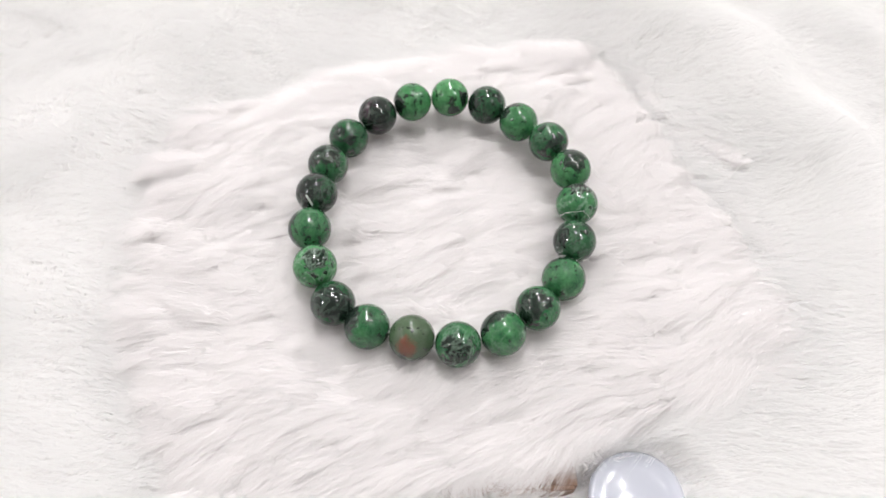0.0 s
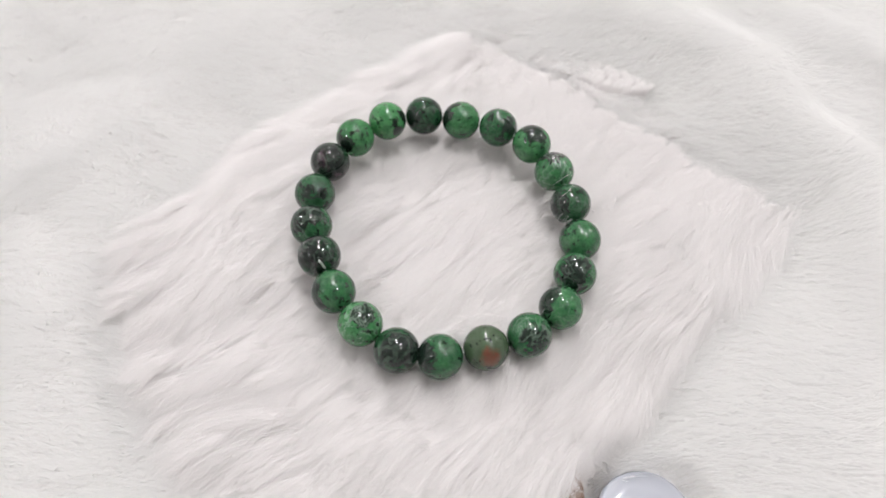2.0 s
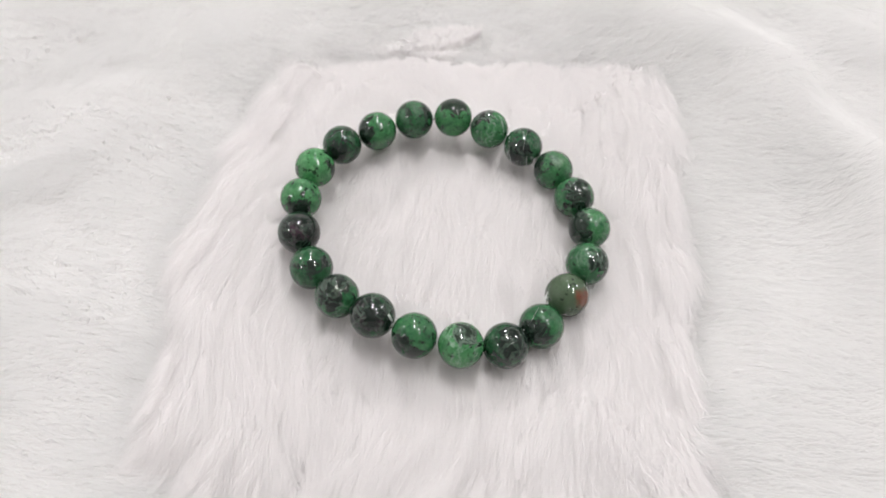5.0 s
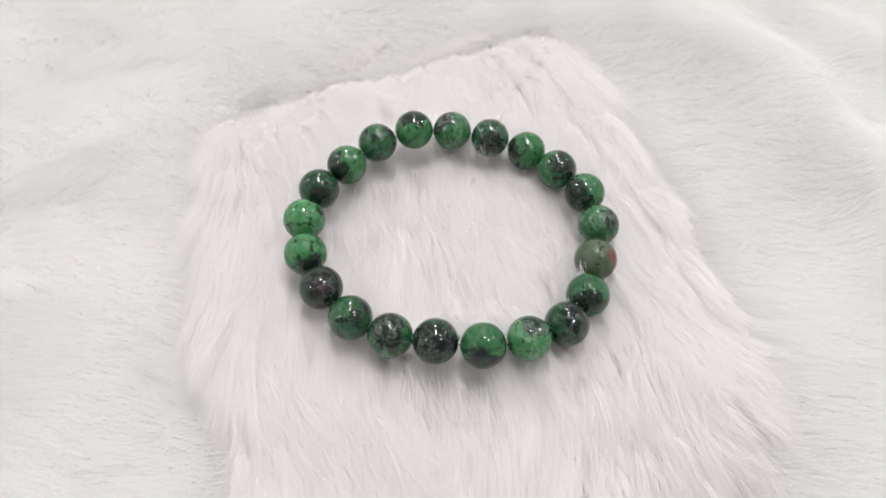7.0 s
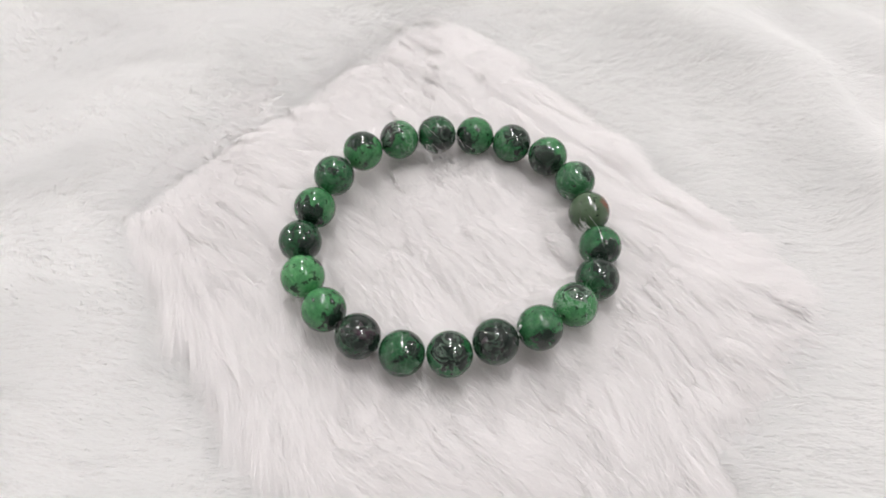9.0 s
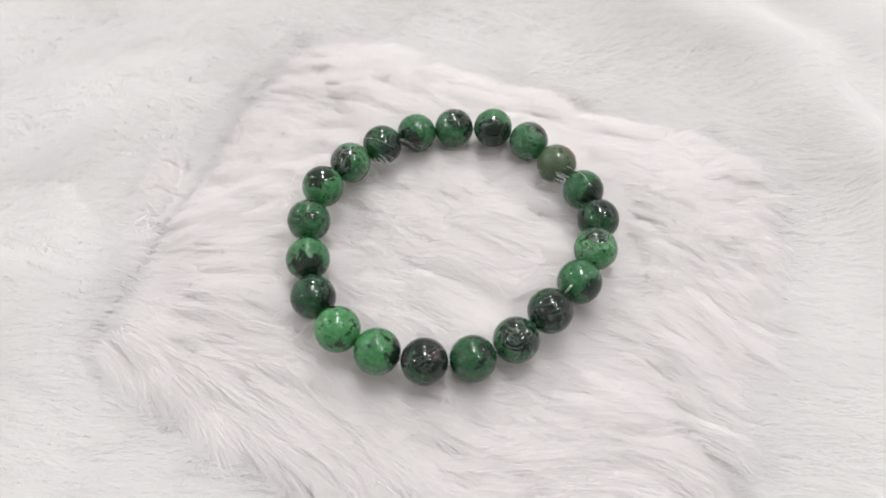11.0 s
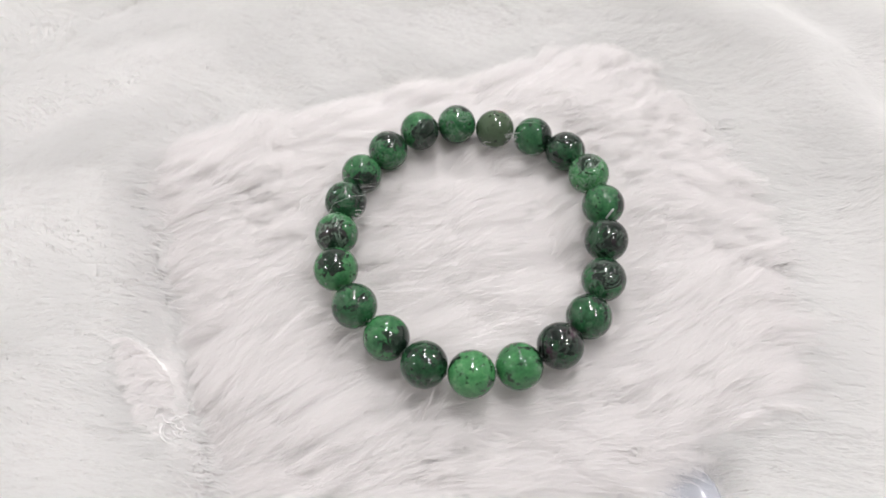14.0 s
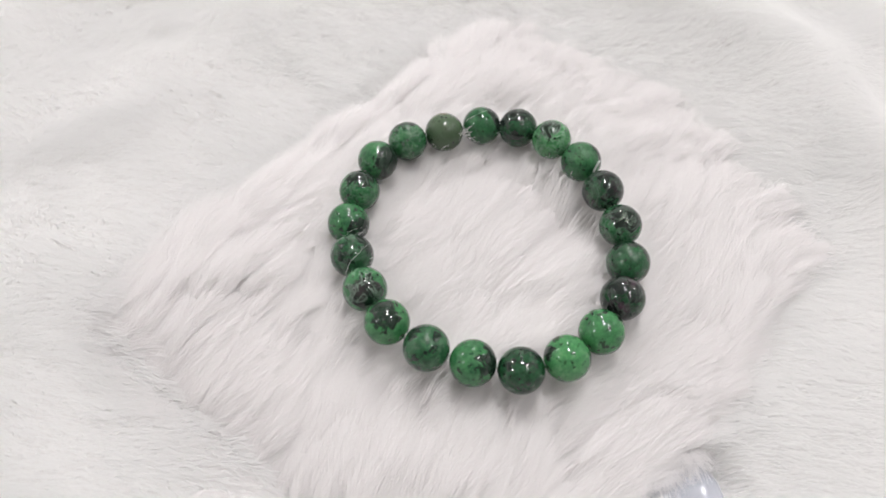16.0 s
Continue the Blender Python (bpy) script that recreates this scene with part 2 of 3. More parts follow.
def pile(name, x, y, height, nap, length, lift, width, seed, mat, parent, label, tuft=3.0, unruly=0.25, clump=0.75, steps=4, wild=0.0, ways=None, uneven=0.2, spread=False, billow=0.16, twist=0.25, rough=0.12):
    """A pile of fibres: thin tapered blades that rise from the backing, lean along the nap and gather in tufts."""
    rng = np.random.RandomState(seed)
    n = len(x)
    # tufts on a jittered grid
    gx, gy = np.floor(x / tuft), np.floor(y / tuft)
    best, tx, ty, tid = np.full(n, 1e9), x.copy(), y.copy(), np.zeros(n)
    for ox in (-1, 0, 1):
        for oy in (-1, 0, 1):
            ix, iy = gx + ox, gy + oy
            h1 = np.modf(np.abs(np.sin(ix * 12.9898 + iy * 78.233 + seed) * 43758.5453))[0]
            h2 = np.modf(np.abs(np.sin(ix * 39.3461 + iy * 11.135 + seed) * 24634.6345))[0]
            px, py = (ix + h1) * tuft, (iy + h2) * tuft
            d = (px - x) ** 2 + (py - y) ** 2
            won = d < best
            best, tx, ty, tid = np.where(won, d, best), np.where(won, px, tx), np.where(won, py, ty), np.where(won, h1 + 7 * h2, tid)
    t1, t2, t3 = (np.modf(tid * k)[0] - 0.5 for k in (17.31, 41.77, 93.13))
    angle = nap + 0.35 * smooth_noise(x, y, 38.0, seed + 1) + unruly * 1.6 * t1 + rng.normal(0, unruly * 0.3 + wild, n)
    if spread:      # near the cut edge the pile turns outward and parts into combed tufts
        e = outside(x, y)
        ox, oy = outside(x + 0.3, y) - outside(x - 0.3, y), outside(x, y + 0.3) - outside(x, y - 0.3)
        size, pull = np.hypot(ox, oy) + 1e-9, 0.5 * np.exp(np.minimum(e, 0) / 4.0)
        angle = np.arctan2(np.sin(angle) + pull * oy / size, np.cos(angle) + pull * ox / size)
        rim, facing = np.exp(np.minimum(e, 0) / 8.0), (ox * math.cos(nap) + oy * math.sin(nap)) / size
        edge = rim * np.clip(0.25 + facing, 0, 1)
        lift = lift * (1 - 0.5 * rim * np.clip(-facing, 0, 1))      # worn thin along the bare cut edge
        clump, uneven = np.minimum(clump * (0.9 + 0.75 * edge), 0.85), uneven * (0.9 + 0.9 * edge)
    if ways is not None:
        angle = ways + rng.normal(0, 0.5, n)
    long_ = length * (0.85 + 0.45 * t2 + rng.uniform(-0.22, 0.22, n))
    high = lift * (1.0 + billow * smooth_noise(x, y, 17.0, seed + 2) + uneven * t3 + rng.uniform(-rough, rough, n))
    stray = rng.uniform(0, 1, n) < 0.015
    high = np.where(stray, high * 1.4, high)
    dx, dy = np.cos(angle), np.sin(angle)
    roll = rng.normal(0, twist, n)
    bend = rng.normal(0, 0.12, n)
    wide = width * rng.uniform(0.6, 1.3, n) * np.where(stray, 0.6, 1.0)
    rows = []
    for k in range(steps + 1):
        s = k / steps
        go = long_ * (0.55 * s + 0.45 * s * s)
        gather = clump * s ** 1.3
        px = x + (tx - x) * gather + dx * go - dy * bend * go * s
        py = y + (ty - y) * gather + dy * go + dx * bend * go * s
        pz = height(px, py) + high * math.sin(math.pi * 0.5 * min(1.0, s * 1.35)) - 0.28 * high * s * s
        if k == steps:
            rows.append(np.stack([px, py, pz], 1)[:, None])
            continue
        w = wide * (1 - 0.72 * s) * 0.5
        side = np.stack([-dy * np.cos(roll), dx * np.cos(roll), np.sin(roll)], 1) * w[:, None]
        mid = np.stack([px, py, pz], 1)
        rows.append(np.stack([mid - side, mid + side], 1))
    verts = np.concatenate(rows, 1)            # n, 2*steps+1, 3
    verts[:, :, 2] += LIFT
    per = 2 * steps + 1
    base = (np.arange(n) * per)[:, None]
    quads = np.concatenate([base + np.array([2 * k, 2 * k + 1, 2 * k + 3, 2 * k + 2]) for k in range(steps - 1)], 1).reshape(n, steps - 1, 4)
    tips = base + np.array([2 * steps - 2, 2 * steps - 1, 2 * steps])
    loops = np.concatenate([quads.reshape(n, -1), tips], 1).ravel()
    starts_one = [4 * k for k in range(steps)]
    per_loops = 4 * (steps - 1) + 3
    starts = ((np.arange(n) * per_loops)[:, None] + np.array(starts_one)).ravel()
    mesh = bpy.data.meshes.new(name)
    mesh.vertices.add(n * per)
    mesh.vertices.foreach_set("co", (verts * MM).astype(np.float32).ravel())
    mesh.loops.add(len(loops))
    mesh.loops.foreach_set("vertex_index", loops.astype(np.int32))
    mesh.polygons.add(len(starts))
    mesh.polygons.foreach_set("loop_start", starts.astype(np.int32))
    mesh.polygons.foreach_set("use_smooth", np.ones(len(starts), bool))
    mesh.update(calc_edges=True)
    mesh.materials.append(mat)
    ob = new(name, mesh)
    ob.parent = parent
    return tagged(ob, label, kind="stuff")


def sheet(name, xs, ys, height, mat, parent, thick, keep=None):
    """A cloth sheet with thickness that follows a height."""
    bm = bmesh.new()
    top, low = {}, {}
    for i, x in enumerate(xs):
        for j, y in enumerate(ys):
            if keep is None or keep(x, y):
                z = float(height(np.array(x), np.array(y))) + LIFT
                top[i, j] = bm.verts.new((x * MM, y * MM, z * MM))
                low[i, j] = bm.verts.new((x * MM, y * MM, (z - thick) * MM))
    for i in range(len(xs) - 1):
        for j in range(len(ys) - 1):
            ring = [(i, j), (i + 1, j), (i + 1, j + 1), (i, j + 1)]
            if all(q in top for q in ring):
                bm.faces.new([top[q] for q in ring])
                bm.faces.new([low[q] for q in reversed(ring)])
    rim = [e for e in bm.edges if len(e.link_faces) == 1]
    tops = set(top.values())
    match = {top[q]: low[q] for q in top}
    for e in rim:
        a, b = e.verts
        if a in tops and b in tops:
            f = e.link_faces[0]
            bm.faces.new([b, a, match[a], match[b]])
    for v in [v for v in bm.verts if not v.link_faces]:
        bm.verts.remove(v)
    return part(name, bm, mat, parent)


# ---- the still fur throw all round ----
throw = tagged(new("fur_throw"), "rumpled white faux fur throw lying in soft folds", "fur throw")
sheet("backing", np.arange(-190, 191, 5.0), np.arange(-110, 191, 5.0), throw_height, FABRIC, throw, 1.0)
rng = np.random.RandomState(3)
count = 230000
fx, fy = rng.uniform(-160, 155, count), rng.uniform(-75, 140, count)
keep = (np.hypot(fx, fy) > 40) & (np.abs(fx) < 96 + 0.42 * (fy + 70)) & (((fx - 34) / 9) ** 2 + ((fy + 48) / 8) ** 2 > 1) & ((np.abs(fx) > 26) | (np.abs(fy) > 47.5))
fx, fy = fx[keep], fy[keep]
pile("fur", fx, fy, throw_height, radians(-8), 10.0, 5.2, 0.18, 21, THROW_FUR, throw, "soft white lying pile", tuft=6.0, unruly=0.06, clump=0.1, wild=0.1, uneven=0.02, billow=0.05, twist=0.05, steps=3, rough=0.05)

# ---- the wooden block that carries the mat, and the milky glass disc by it ----
block = part("wooden_block", box((-0.0247, -0.0460, 0.004), (0.0247, 0.0460, (LIFT - 15.0) * MM), 0.0006), WOOD, smooth=False)
tagged(block, "small brown wooden block under the turning fur mat", "wooden block")


def disc(cx, cy, cz, r, high):
    bm = bmesh.new()
    prof = [(0.0, -high * 0.5), (r * 0.8, -high * 0.5), (r * 0.97, -high * 0.28), (r, 0.0), (r * 0.965, high * 0.22), (r * 0.90, high * 0.26), (r * 0.84, high * 0.2), (r * 0.6, high * 0.36), (r * 0.3, high * 0.47), (0.0, high * 0.5)]
    seg = 64
    rings = []
    for q, h in prof:
        if q == 0:
            rings.append([bm.verts.new((cx, cy, cz + h))])
        else:
            rings.append([bm.verts.new((cx + q * math.cos(2 * math.pi * k / seg), cy + q * math.sin(2 * math.pi * k / seg), cz + h)) for k in range(seg)])
    for a, b in zip(rings, rings[1:]):
        for k in range(seg):
            l = (k + 1) % seg
            if len(a) == 1:
                bm.faces.new([a[0], b[l], b[k]])
            elif len(b) == 1:
                bm.faces.new([a[k], a[l], b[0]])
            else:
                bm.faces.new([a[k], a[l], b[l], b[k]])
    return bm


tagged(part("glass_disc", disc(0.0340, -0.0485, (LIFT - 13.5) * MM, 0.0082, 0.004), PEARL), "glossy milky white glass disc lying on the fur throw", "glass disc")

# ---- the turning fur mat ----
mat = tagged(new("fur_mat"), "cut piece of white long-pile faux fur on a turning block", "fur mat")


def cut_piece(thick):
    """The backing: rings from the middle out to the cut edge, with rounded corners and a slightly wavy cut."""
    n, m = 220, 26
    rim = []
    total = len(CORNERS)
    for k in range(n):
        a = 2 * math.pi * k / n
        lo, hi = 5.0, 110.0
        for _ in range(24):
            mid = (lo + hi) / 2
            if outside(np.array(mid * math.cos(a)), np.array(mid * math.sin(a))) < 0:
                lo = mid
            else:
                hi = mid
        r = lo - 0.8 + 0.5 * math.sin(a * 31) + 0.4 * math.sin(a * 17 + 1)
        rim.append((r * math.cos(a), r * math.sin(a)))
    bm = bmesh.new()
    top, low = [], []
    for j in range(1, m + 1):
        s = (j / m) ** 0.8
        for store, drop in ((top, 0.0), (low, thick)):
            store.append([bm.verts.new((x * s * MM, y * s * MM, (float(mat_height(np.array(x * s), np.array(y * s))) + LIFT - drop) * MM)) for x, y in rim])
    for store, flip in ((top, False), (low, True)):
        for p, q in zip(store, store[1:]):
            for k in range(n):
                l = (k + 1) % n
                f = [p[k], q[k], q[l], p[l]]
                bm.faces.new(f[::-1] if flip else f)
        bm.faces.new(store[0][::-1] if flip else store[0])
    for k in range(n):
        l = (k + 1) % n
        bm.faces.new([top[-1][k], low[-1][k], low[-1][l], top[-1][l]])
    return bm


part("backing", cut_piece(1.2), FABRIC, mat, "knitted white backing with a cut edge")
rng = np.random.RandomState(5)
count = 340000
mx, my = rng.uniform(-56, 79, count), rng.uniform(-55, 61, count)
d = outside(mx, my)
keep = d < -0.3
mx, my = mx[keep], my[keep]
pile("fur", mx, my, mat_height, NAP, 16.5, 6.4, 0.15, 11, MAT_FUR, mat, "long white lying pile in loose tufts", tuft=2.6, unruly=0.2, clump=0.5, steps=3, uneven=0.42, spread=True, twist=0.12, rough=0.1)

# short fuzz that stands out over the cut edge
ex, ey = rng.uniform(-60, 80, 600000), rng.uniform(-56, 72, 600000)
d = outside(ex, ey)
keep = (d < -0.2) & (d > -2.6)
ex, ey = ex[keep], ey[keep]
gx = outside(ex + 0.1, ey) - outside(ex - 0.1, ey)
gy = outside(ex, ey + 0.1) - outside(ex, ey - 0.1)
pile("edge_fuzz", ex, ey, mat_height, 0.0, 7.0, 3.6, 0.14, 31, MAT_FUR, mat, "short white fuzz along the cut edge", tuft=3.0, unruly=0.3, clump=0.5, steps=3, ways=np.arctan2(gy, gx))

# ---- the bracelet ----
# bead centre (mm), tone of green, share of black, pale veins, size and direction of the black patch
BEADS = [
    (-3.56, -23.32, -1.13, 0.35, 0.25, 0.10, 0.45, (-0.22, -0.79, 0.57)),
    (-11.37, -20.96, -1.19, 0.55, 0.42, 0.15, 0.50, (-0.78, 0.15, 0.61)),
    (-17.54, -16.39, -0.81, 0.30, 0.62, 0.30, 0.70, (0.08, -0.46, 0.88)),
    (-21.05, -9.34, 0.43, 0.90, 0.38, 0.62, 0.45, (0.19, -0.21, 0.96)),
    (-22.55, -1.27, 0.83, 0.60, 0.40, 0.10, 0.40, (-0.95, 0.21, 0.24)),
    (-21.78, 6.98, 1.00, 0.25, 0.68, 0.30, 0.70, (-0.48, 0.00, 0.88)),
    (-20.19, 14.88, 0.13, 0.50, 0.48, 0.40, 0.60, (-0.14, 0.00, 0.99)),
    (-16.43, 22.13, -0.17, 0.40, 0.48, 0.20, 0.35, (-0.17, -0.48, 0.86)),
    (-10.56, 27.81, 0.45, 0.15, 0.72, 0.25, 0.80, (-0.33, -0.35, 0.88)),
    (-3.22, 31.36, 0.61, 0.85, 0.30, 0.05, 0.45, (-0.90, -0.31, 0.30)),
    (4.82, 32.47, 0.68, 1.00, 0.22, 0.05, 0.35, (0.50, -0.79, 0.36)),
    (12.64, 30.35, 0.36, 0.25, 0.50, 0.10, 0.40, (-0.84, -0.20, 0.51)),
    (18.96, 25.21, 0.42, 0.75, 0.40, 0.10, 0.50, (-0.77, 0.50, 0.40)),
    (24.51, 19.13, 1.00, 0.50, 0.46, 0.20, 0.40, (0.28, -0.76, 0.59)),
    (28.05, 11.57, 1.16, 0.85, 0.30, 0.10, 0.50, (0.17, 0.00, 0.99)),
    (28.32, 3.46, 0.59, 0.70, 0.42, 0.62, 0.62, (0.10, 0.69, 0.72)),
    (26.99, -4.59, -0.24, 0.35, 0.52, 0.30, 0.50, (-0.94, 0.11, 0.31)),
    (24.16, -12.17, -1.20, 0.65, 0.36, 0.10, 0.55, (-0.35, 0.93, 0.15)),
    (18.85, -18.14, -1.11, 0.60, 0.46, 0.30, 0.55, (-0.51, -0.28, 0.81)),
    (12.28, -23.06, -0.74, 0.70, 0.32, 0.30, 0.75, (-0.60, 0.76, 0.27)),
    (4.39, -24.87, -1.04, 0.60, 0.50, 0.45, 0.50, (-0.22, -0.76, 0.61)),
]
PLUM = {5: 0.5, 6: 0.25, 8: 0.8, 15: 0.4}
bracelet = tagged(new("bracelet"), "stretch bracelet of polished green and black stone beads on fur", "bracelet")

tx, ty, th = [], [], []
rng = np.random.RandomState(8)
for i, (bx, by, bz, *_rest) in enumerate(BEADS):
    facing = abs(math.cos(math.atan2(by - 4, bx - 3) - NAP))
    for _ in range(int(13 * facing ** 2.5 * rng.uniform(0.2, 1.3))):
        back, side = rng.uniform(6.0, 12.0), rng.uniform(-4, 4)
        px, py = bx - back * math.cos(NAP) - side * math.sin(NAP), by - back * math.sin(NAP) + side * math.cos(NAP)
        grow = rng.uniform(9.4, 12.0)
        for _ in range(14):
            tx.append(px + rng.normal(0, 0.7)), ty.append(py + rng.normal(0, 0.7)), th.append(grow)
pile("raised_fur", np.array(tx), np.array(ty), mat_height, NAP, 13.0, np.array(th), 0.13, 41, MAT_FUR, mat, "thin white tufts that lean on the beads", tuft=2.6, unruly=0.2, clump=0.6, steps=4, uneven=0.1)


def ball(r, seg=40, rings=24, hole=0.42 * MM):
    """A drilled bead round the x axis."""
    bm = bmesh.new()
    ends = math.asin(hole / r)
    loops = []
    for k in range(rings + 1):
        a = ends + (math.pi - 2 * ends) * k / rings
        loops.append([bm.verts.new((r * math.cos(a), r * math.sin(a) * math.cos(2 * math.pi * j / seg), r * math.sin(a) * math.sin(2 * math.pi * j / seg))) for j in range(seg)])
    for a, b in zip(loops, loops[1:]):
        for j in range(seg):
            l = (j + 1) % seg
            bm.faces.new([a[j], b[j], b[l], a[l]])
    for j in range(seg):
        l = (j + 1) % seg
        bm.faces.new([loops[-1][j], loops[0][j], loops[0][l], loops[-1][l]])
    bmesh.ops.recalc_face_normals(bm, faces=bm.faces[:])
    return bm


first = None
n_beads = len(BEADS)
for i, (bx, by, bz, tone, dark, vein, size, way) in enumerate(BEADS):
    if first is None:
        first = part("bead", ball(4.02 * MM), STONE, bracelet)
        bead = first
    else:
        bead = new("bead", first.data)
        bead.parent = bracelet
    ax, ay, az = BEADS[i - 1][:3]
    cx, cy, cz = BEADS[(i + 1) % n_beads][:3]
    along = Vector((cx - ax, cy - ay, cz - az))
    turn = along.to_track_quat("X", "Z")
    bead.matrix_basis = Matrix.LocRotScale((bx * MM, by * MM, (bz + LIFT) * MM), turn, None)
    local = turn.inverted() @ Vector(way)
    bead["tone"], bead["dark"], bead["vein"], bead["patch_size"] = tone, dark, vein, size
    bead["patch_way"] = [local.x, local.y, local.z]
    bead["plum"], bead["grey"], bead["rust"] = PLUM.get(i, 0.0), 0.75 if i == 0 else 0.0, 1.0 if i == 0 else 0.0
    if i == 0:
        bead["patch_size"] = -1.0
        tagged(bead, "dull grey-green bead with a rusty red stain")


def tube(points, r, seg=8, closed=False):
    bm = bmesh.new()
    pts = [Vector(p) for p in points]
    n = len(pts)
    loops = []
    for i, p in enumerate(pts):
        a = pts[i - 1] if closed or i else p
        b = pts[(i + 1) % n] if closed or i < n - 1 else p
        q = (b - a).to_track_quat("X", "Z")
        loops.append([bm.verts.new(p + q @ Vector((0, r * math.cos(2 * math.pi * j / seg), r * math.sin(2 * math.pi * j / seg)))) for j in range(seg)])
    pairs = list(zip(loops, loops[1:])) + ([(loops[-1], loops[0])] if closed else [])
    for a, b in pairs:
        for j in range(seg):
            l = (j + 1) % seg
            bm.faces.new([a[j], b[j], b[l], a[l]])
    if not closed:
        bm.faces.new(loops[0])
        bm.faces.new(loops[-1])
    bmesh.ops.recalc_face_normals(bm, faces=bm.faces[:])
    return bm


# frayed threads and a loose flap of backing on the cut edge that the pile leaves bare
def flap():
    bm = bmesh.new()
    nu, nv = 22, 10
    a, b = Vector((66.5, 19.0)), Vector((54.5, 40.0))
    along = (b - a).normalized()
    out, side_of = Vector((along.y, -along.x)), 1.0
    tops, lows = [], []
    for i in range(nu + 1):
        u = i / nu
        half = 4.2 * math.sin(math.pi * (0.04 + 0.92 * u)) ** 0.9 + 0.35 * math.sin(u * 19 + 1)
        row_t, row_l = [], []
        for j in range(nv + 1):
            v = 2 * j / nv - 1
            p = a.lerp(b, u) + out * half * v
            z = -9.0 + 0.8 * (side_of * v) - 0.9 * v * v - 1.2 * u + 0.5 * math.sin(u * 7 + v * 2) + LIFT
            row_t.append(bm.verts.new((p.x * MM, p.y * MM, z * MM)))
            row_l.append(bm.verts.new((p.x * MM, p.y * MM, (z - 0.9) * MM)))
        tops.append(row_t), lows.append(row_l)
    for i in range(nu):
        for j in range(nv):
            bm.faces.new([tops[i][j], tops[i + 1][j], tops[i + 1][j + 1], tops[i][j + 1]])
            bm.faces.new([lows[i][j + 1], lows[i + 1][j + 1], lows[i + 1][j], lows[i][j]])
        for j in (0, nv):
            bm.faces.new([tops[i][j], lows[i][j], lows[i + 1][j], tops[i + 1][j]])
    for j in range(nv):
        for i in (0, nu):
            bm.faces.new([tops[i][j], tops[i][j + 1], lows[i][j + 1], lows[i][j]])
    bmesh.ops.recalc_face_normals(bm, faces=bm.faces[:])
    return bm


part("loose_flap", flap(), FABRIC, mat, "torn white flap of knitted backing")
rng = np.random.RandomState(23)
u = rng.uniform(0.0, 0.9, 5000)
v = rng.uniform(-1, 1, 5000)
pile("flap_fuzz", 66.5 - 12 * u + 3.2 * v * np.sin(np.pi * u) * 0.87, 19.0 + 21 * u + 3.2 * v * np.sin(np.pi * u) * 0.5, lambda x, y: -9.3 + 0.09 * (x - 62) - 0.05 * (y - 18), 0.35, 3.0, 1.4, 0.15, 51, MAT_FUR, mat, "thin white fuzz on the torn flap", tuft=3.0, unruly=0.3, clump=0.4, steps=3)
rng = np.random.RandomState(17)
frayed = bmesh.new()
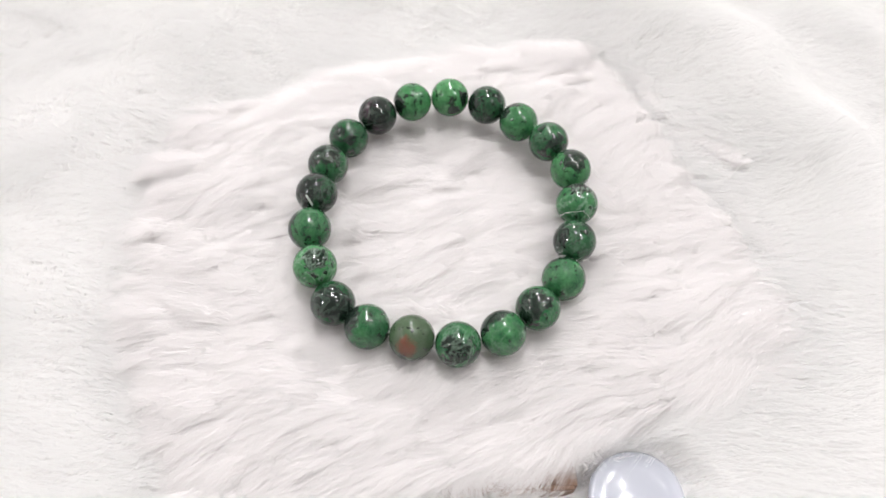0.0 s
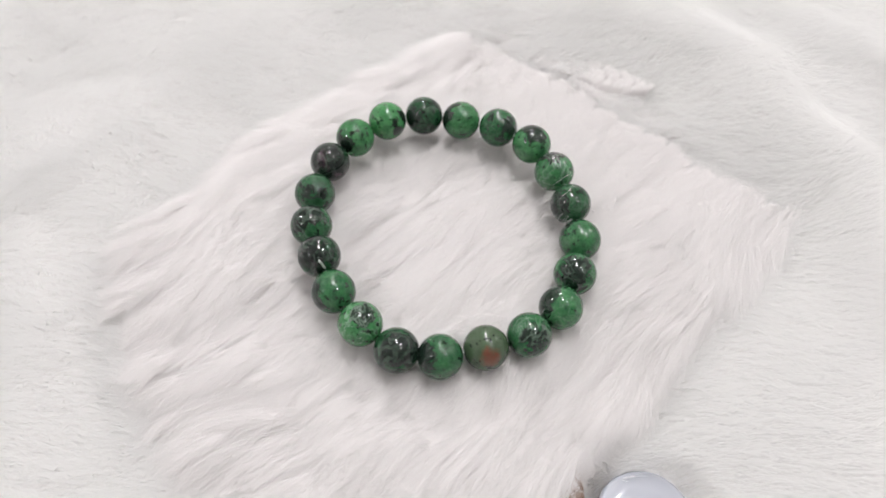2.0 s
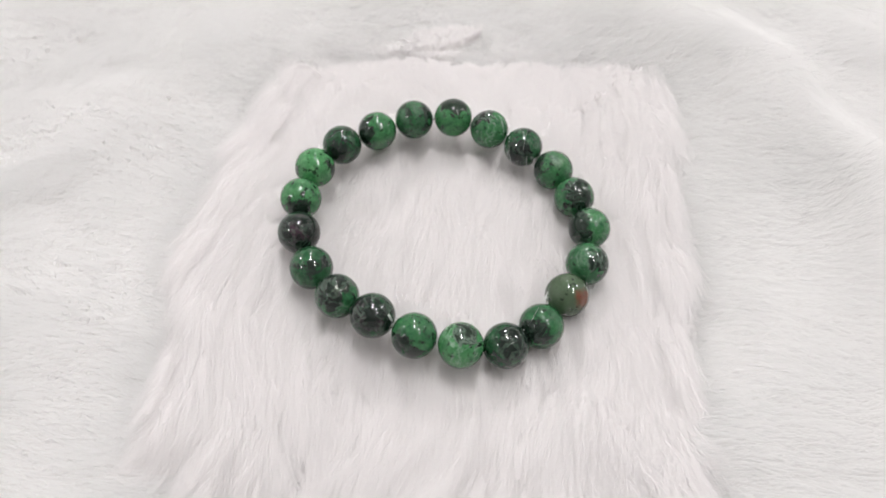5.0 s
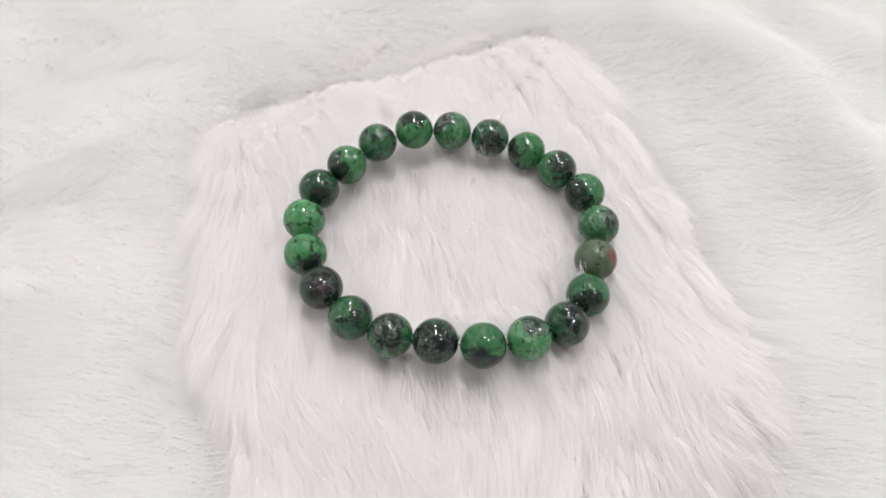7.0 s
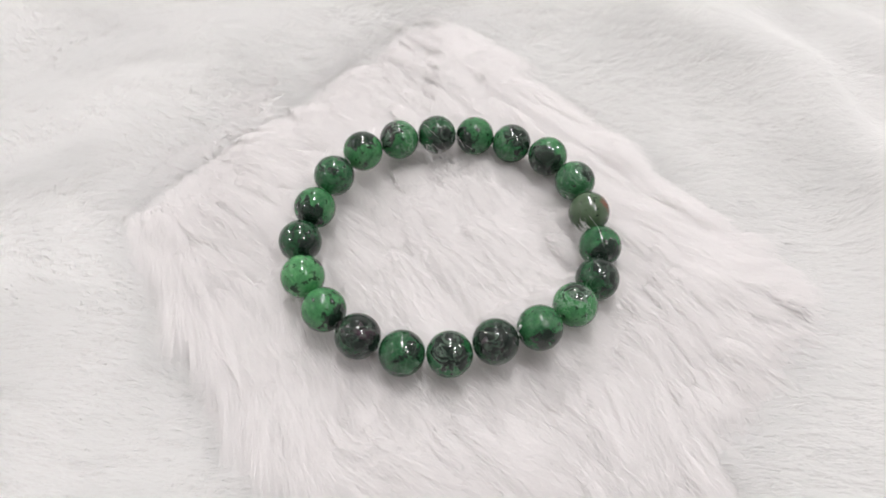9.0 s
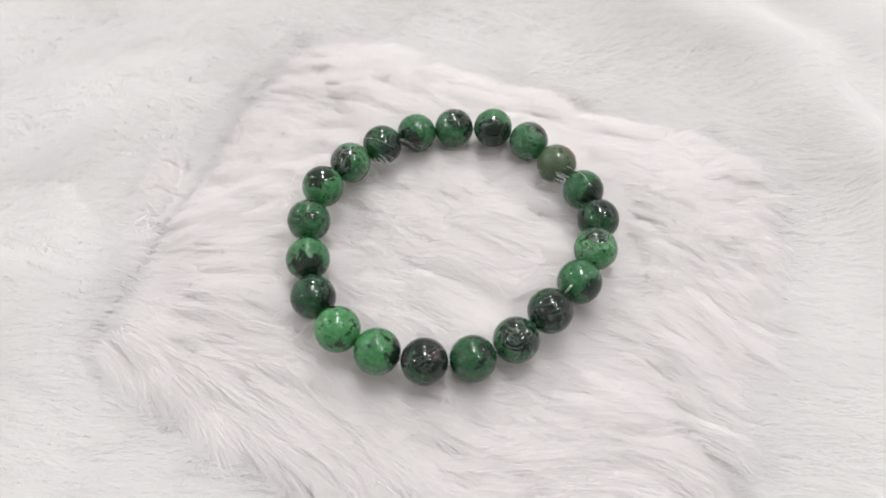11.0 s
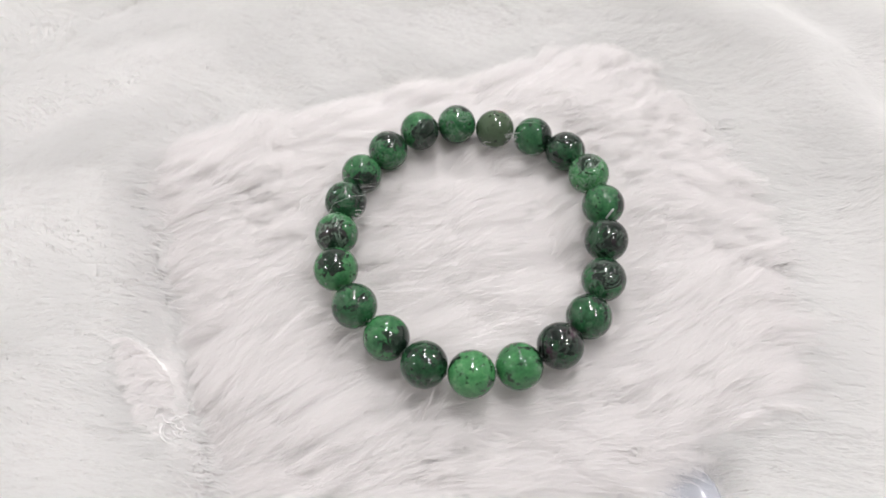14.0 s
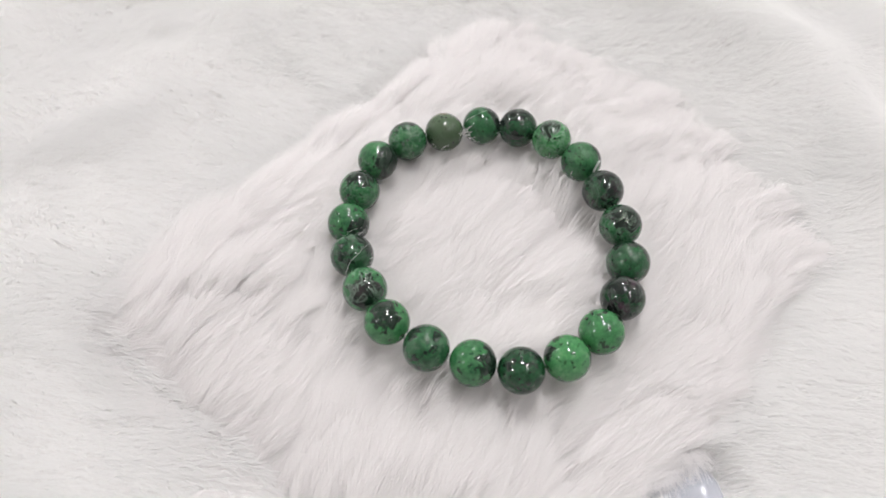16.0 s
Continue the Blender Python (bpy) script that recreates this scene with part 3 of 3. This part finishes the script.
for k in range(125):
    if k < 95:
        u = rng.uniform(0.0, 0.62)
        base = Vector((75.5 - 31 * u - rng.uniform(-0.6, 3.5), -19 + 80 * u))
    else:
        u = rng.uniform(0.6, 1.0)
        base = Vector((66.5 - 12 * u + rng.uniform(-2.0, 2.0), 19.0 + 21 * u))
    z = float(mat_height(np.array(base.x), np.array(base.y))) if k < 95 else -9.2 - 1.2 * u
    r, turn, tilt = rng.uniform(0.5, 1.3), rng.uniform(0, 2 * math.pi), rng.uniform(0.3, 1.2)
    pts = []
    for q in range(7):
        g = math.pi * 1.3 * q / 6
        x, h = r * math.cos(g), r * math.sin(g)
        pts.append(Vector((base.x + x * math.cos(turn) - h * math.cos(tilt) * math.sin(turn), base.y + x * math.sin(turn) + h * math.cos(tilt) * math.cos(turn), z + LIFT + 0.5 + h * math.sin(tilt))) * MM)
    piece = tube(pts, rng.uniform(0.09, 0.17) * MM, seg=5)
    scrap = bpy.data.meshes.new("scrap")
    piece.to_mesh(scrap)
    piece.free()
    frayed.from_mesh(scrap)
    bpy.data.meshes.remove(scrap)
tagged(part("frayed_thread", frayed, FABRIC, mat, "loose white knitting threads along the cut edge"), kind="stuff")

ring = []
for i in range(n_beads):
    p, q = Vector(BEADS[i][:3]), Vector(BEADS[(i + 1) % n_beads][:3])
    for s in (0.0, 0.25, 0.5, 0.75):
        v = p.lerp(q, s)
        ring.append((v.x * MM, v.y * MM, (v.z + LIFT) * MM))
part("elastic_cord", tube(ring, 0.35 * MM, closed=True), CORD, bracelet, "clear stretch cord")
k0, k1 = Vector(BEADS[4][:3]), Vector(BEADS[5][:3])
knot = k0.lerp(k1, 0.52) + Vector((0, 0, 2.6))
part("cord_end", tube([(knot + Vector((-0.6, 0.1, 0.0)) * s + Vector((0, 0, 2.6 * s - 1.0))) * MM + Vector((0, 0, LIFT * MM)) for s in (0, 0.3, 0.6, 0.9, 1.1)], 0.2 * MM), CORD, bracelet, "cut end of clear cord")


# ---- ceiling lamps, the far ones added as fill ----
def downlight_or_fill(x, y):
    lamp = tagged(new("downlight_or_fill"), "small round unseen ceiling lamp, switched on; far four are added fill", "ceiling lamp", "ceiling downlights")
    lamp.location = (x, y, TALL)
    bm = bmesh.new()
    for r0, r1, z0, z1 in ((0.085, 0.102, -0.02, -0.008), (0.102, 0.102, -0.008, 0.0)):
        a = [bm.verts.new((r0 * math.cos(k * math.pi / 16), r0 * math.sin(k * math.pi / 16), z0)) for k in range(32)]
        b = [bm.verts.new((r1 * math.cos(k * math.pi / 16), r1 * math.sin(k * math.pi / 16), z1)) for k in range(32)]
        for k in range(32):
            bm.faces.new([a[k], a[(k + 1) % 32], b[(k + 1) % 32], b[k]])
    part("trim_ring", bm, PAINT, lamp)
    bm = bmesh.new()
    bmesh.ops.create_circle(bm, cap_ends=True, segments=32, radius=0.085, matrix=Matrix.Translation((0, 0, -0.012)))
    part("lens", bm, GLOW, lamp, smooth=False)


for lx, ly, _watts in LAMPS:
    downlight_or_fill(lx, ly)

def motions():
    for thing in (mat, bracelet):
        walk(thing, [(t, pose(0, 0, 0, 0, 0, a)) for t, a in SPIN])


motions()
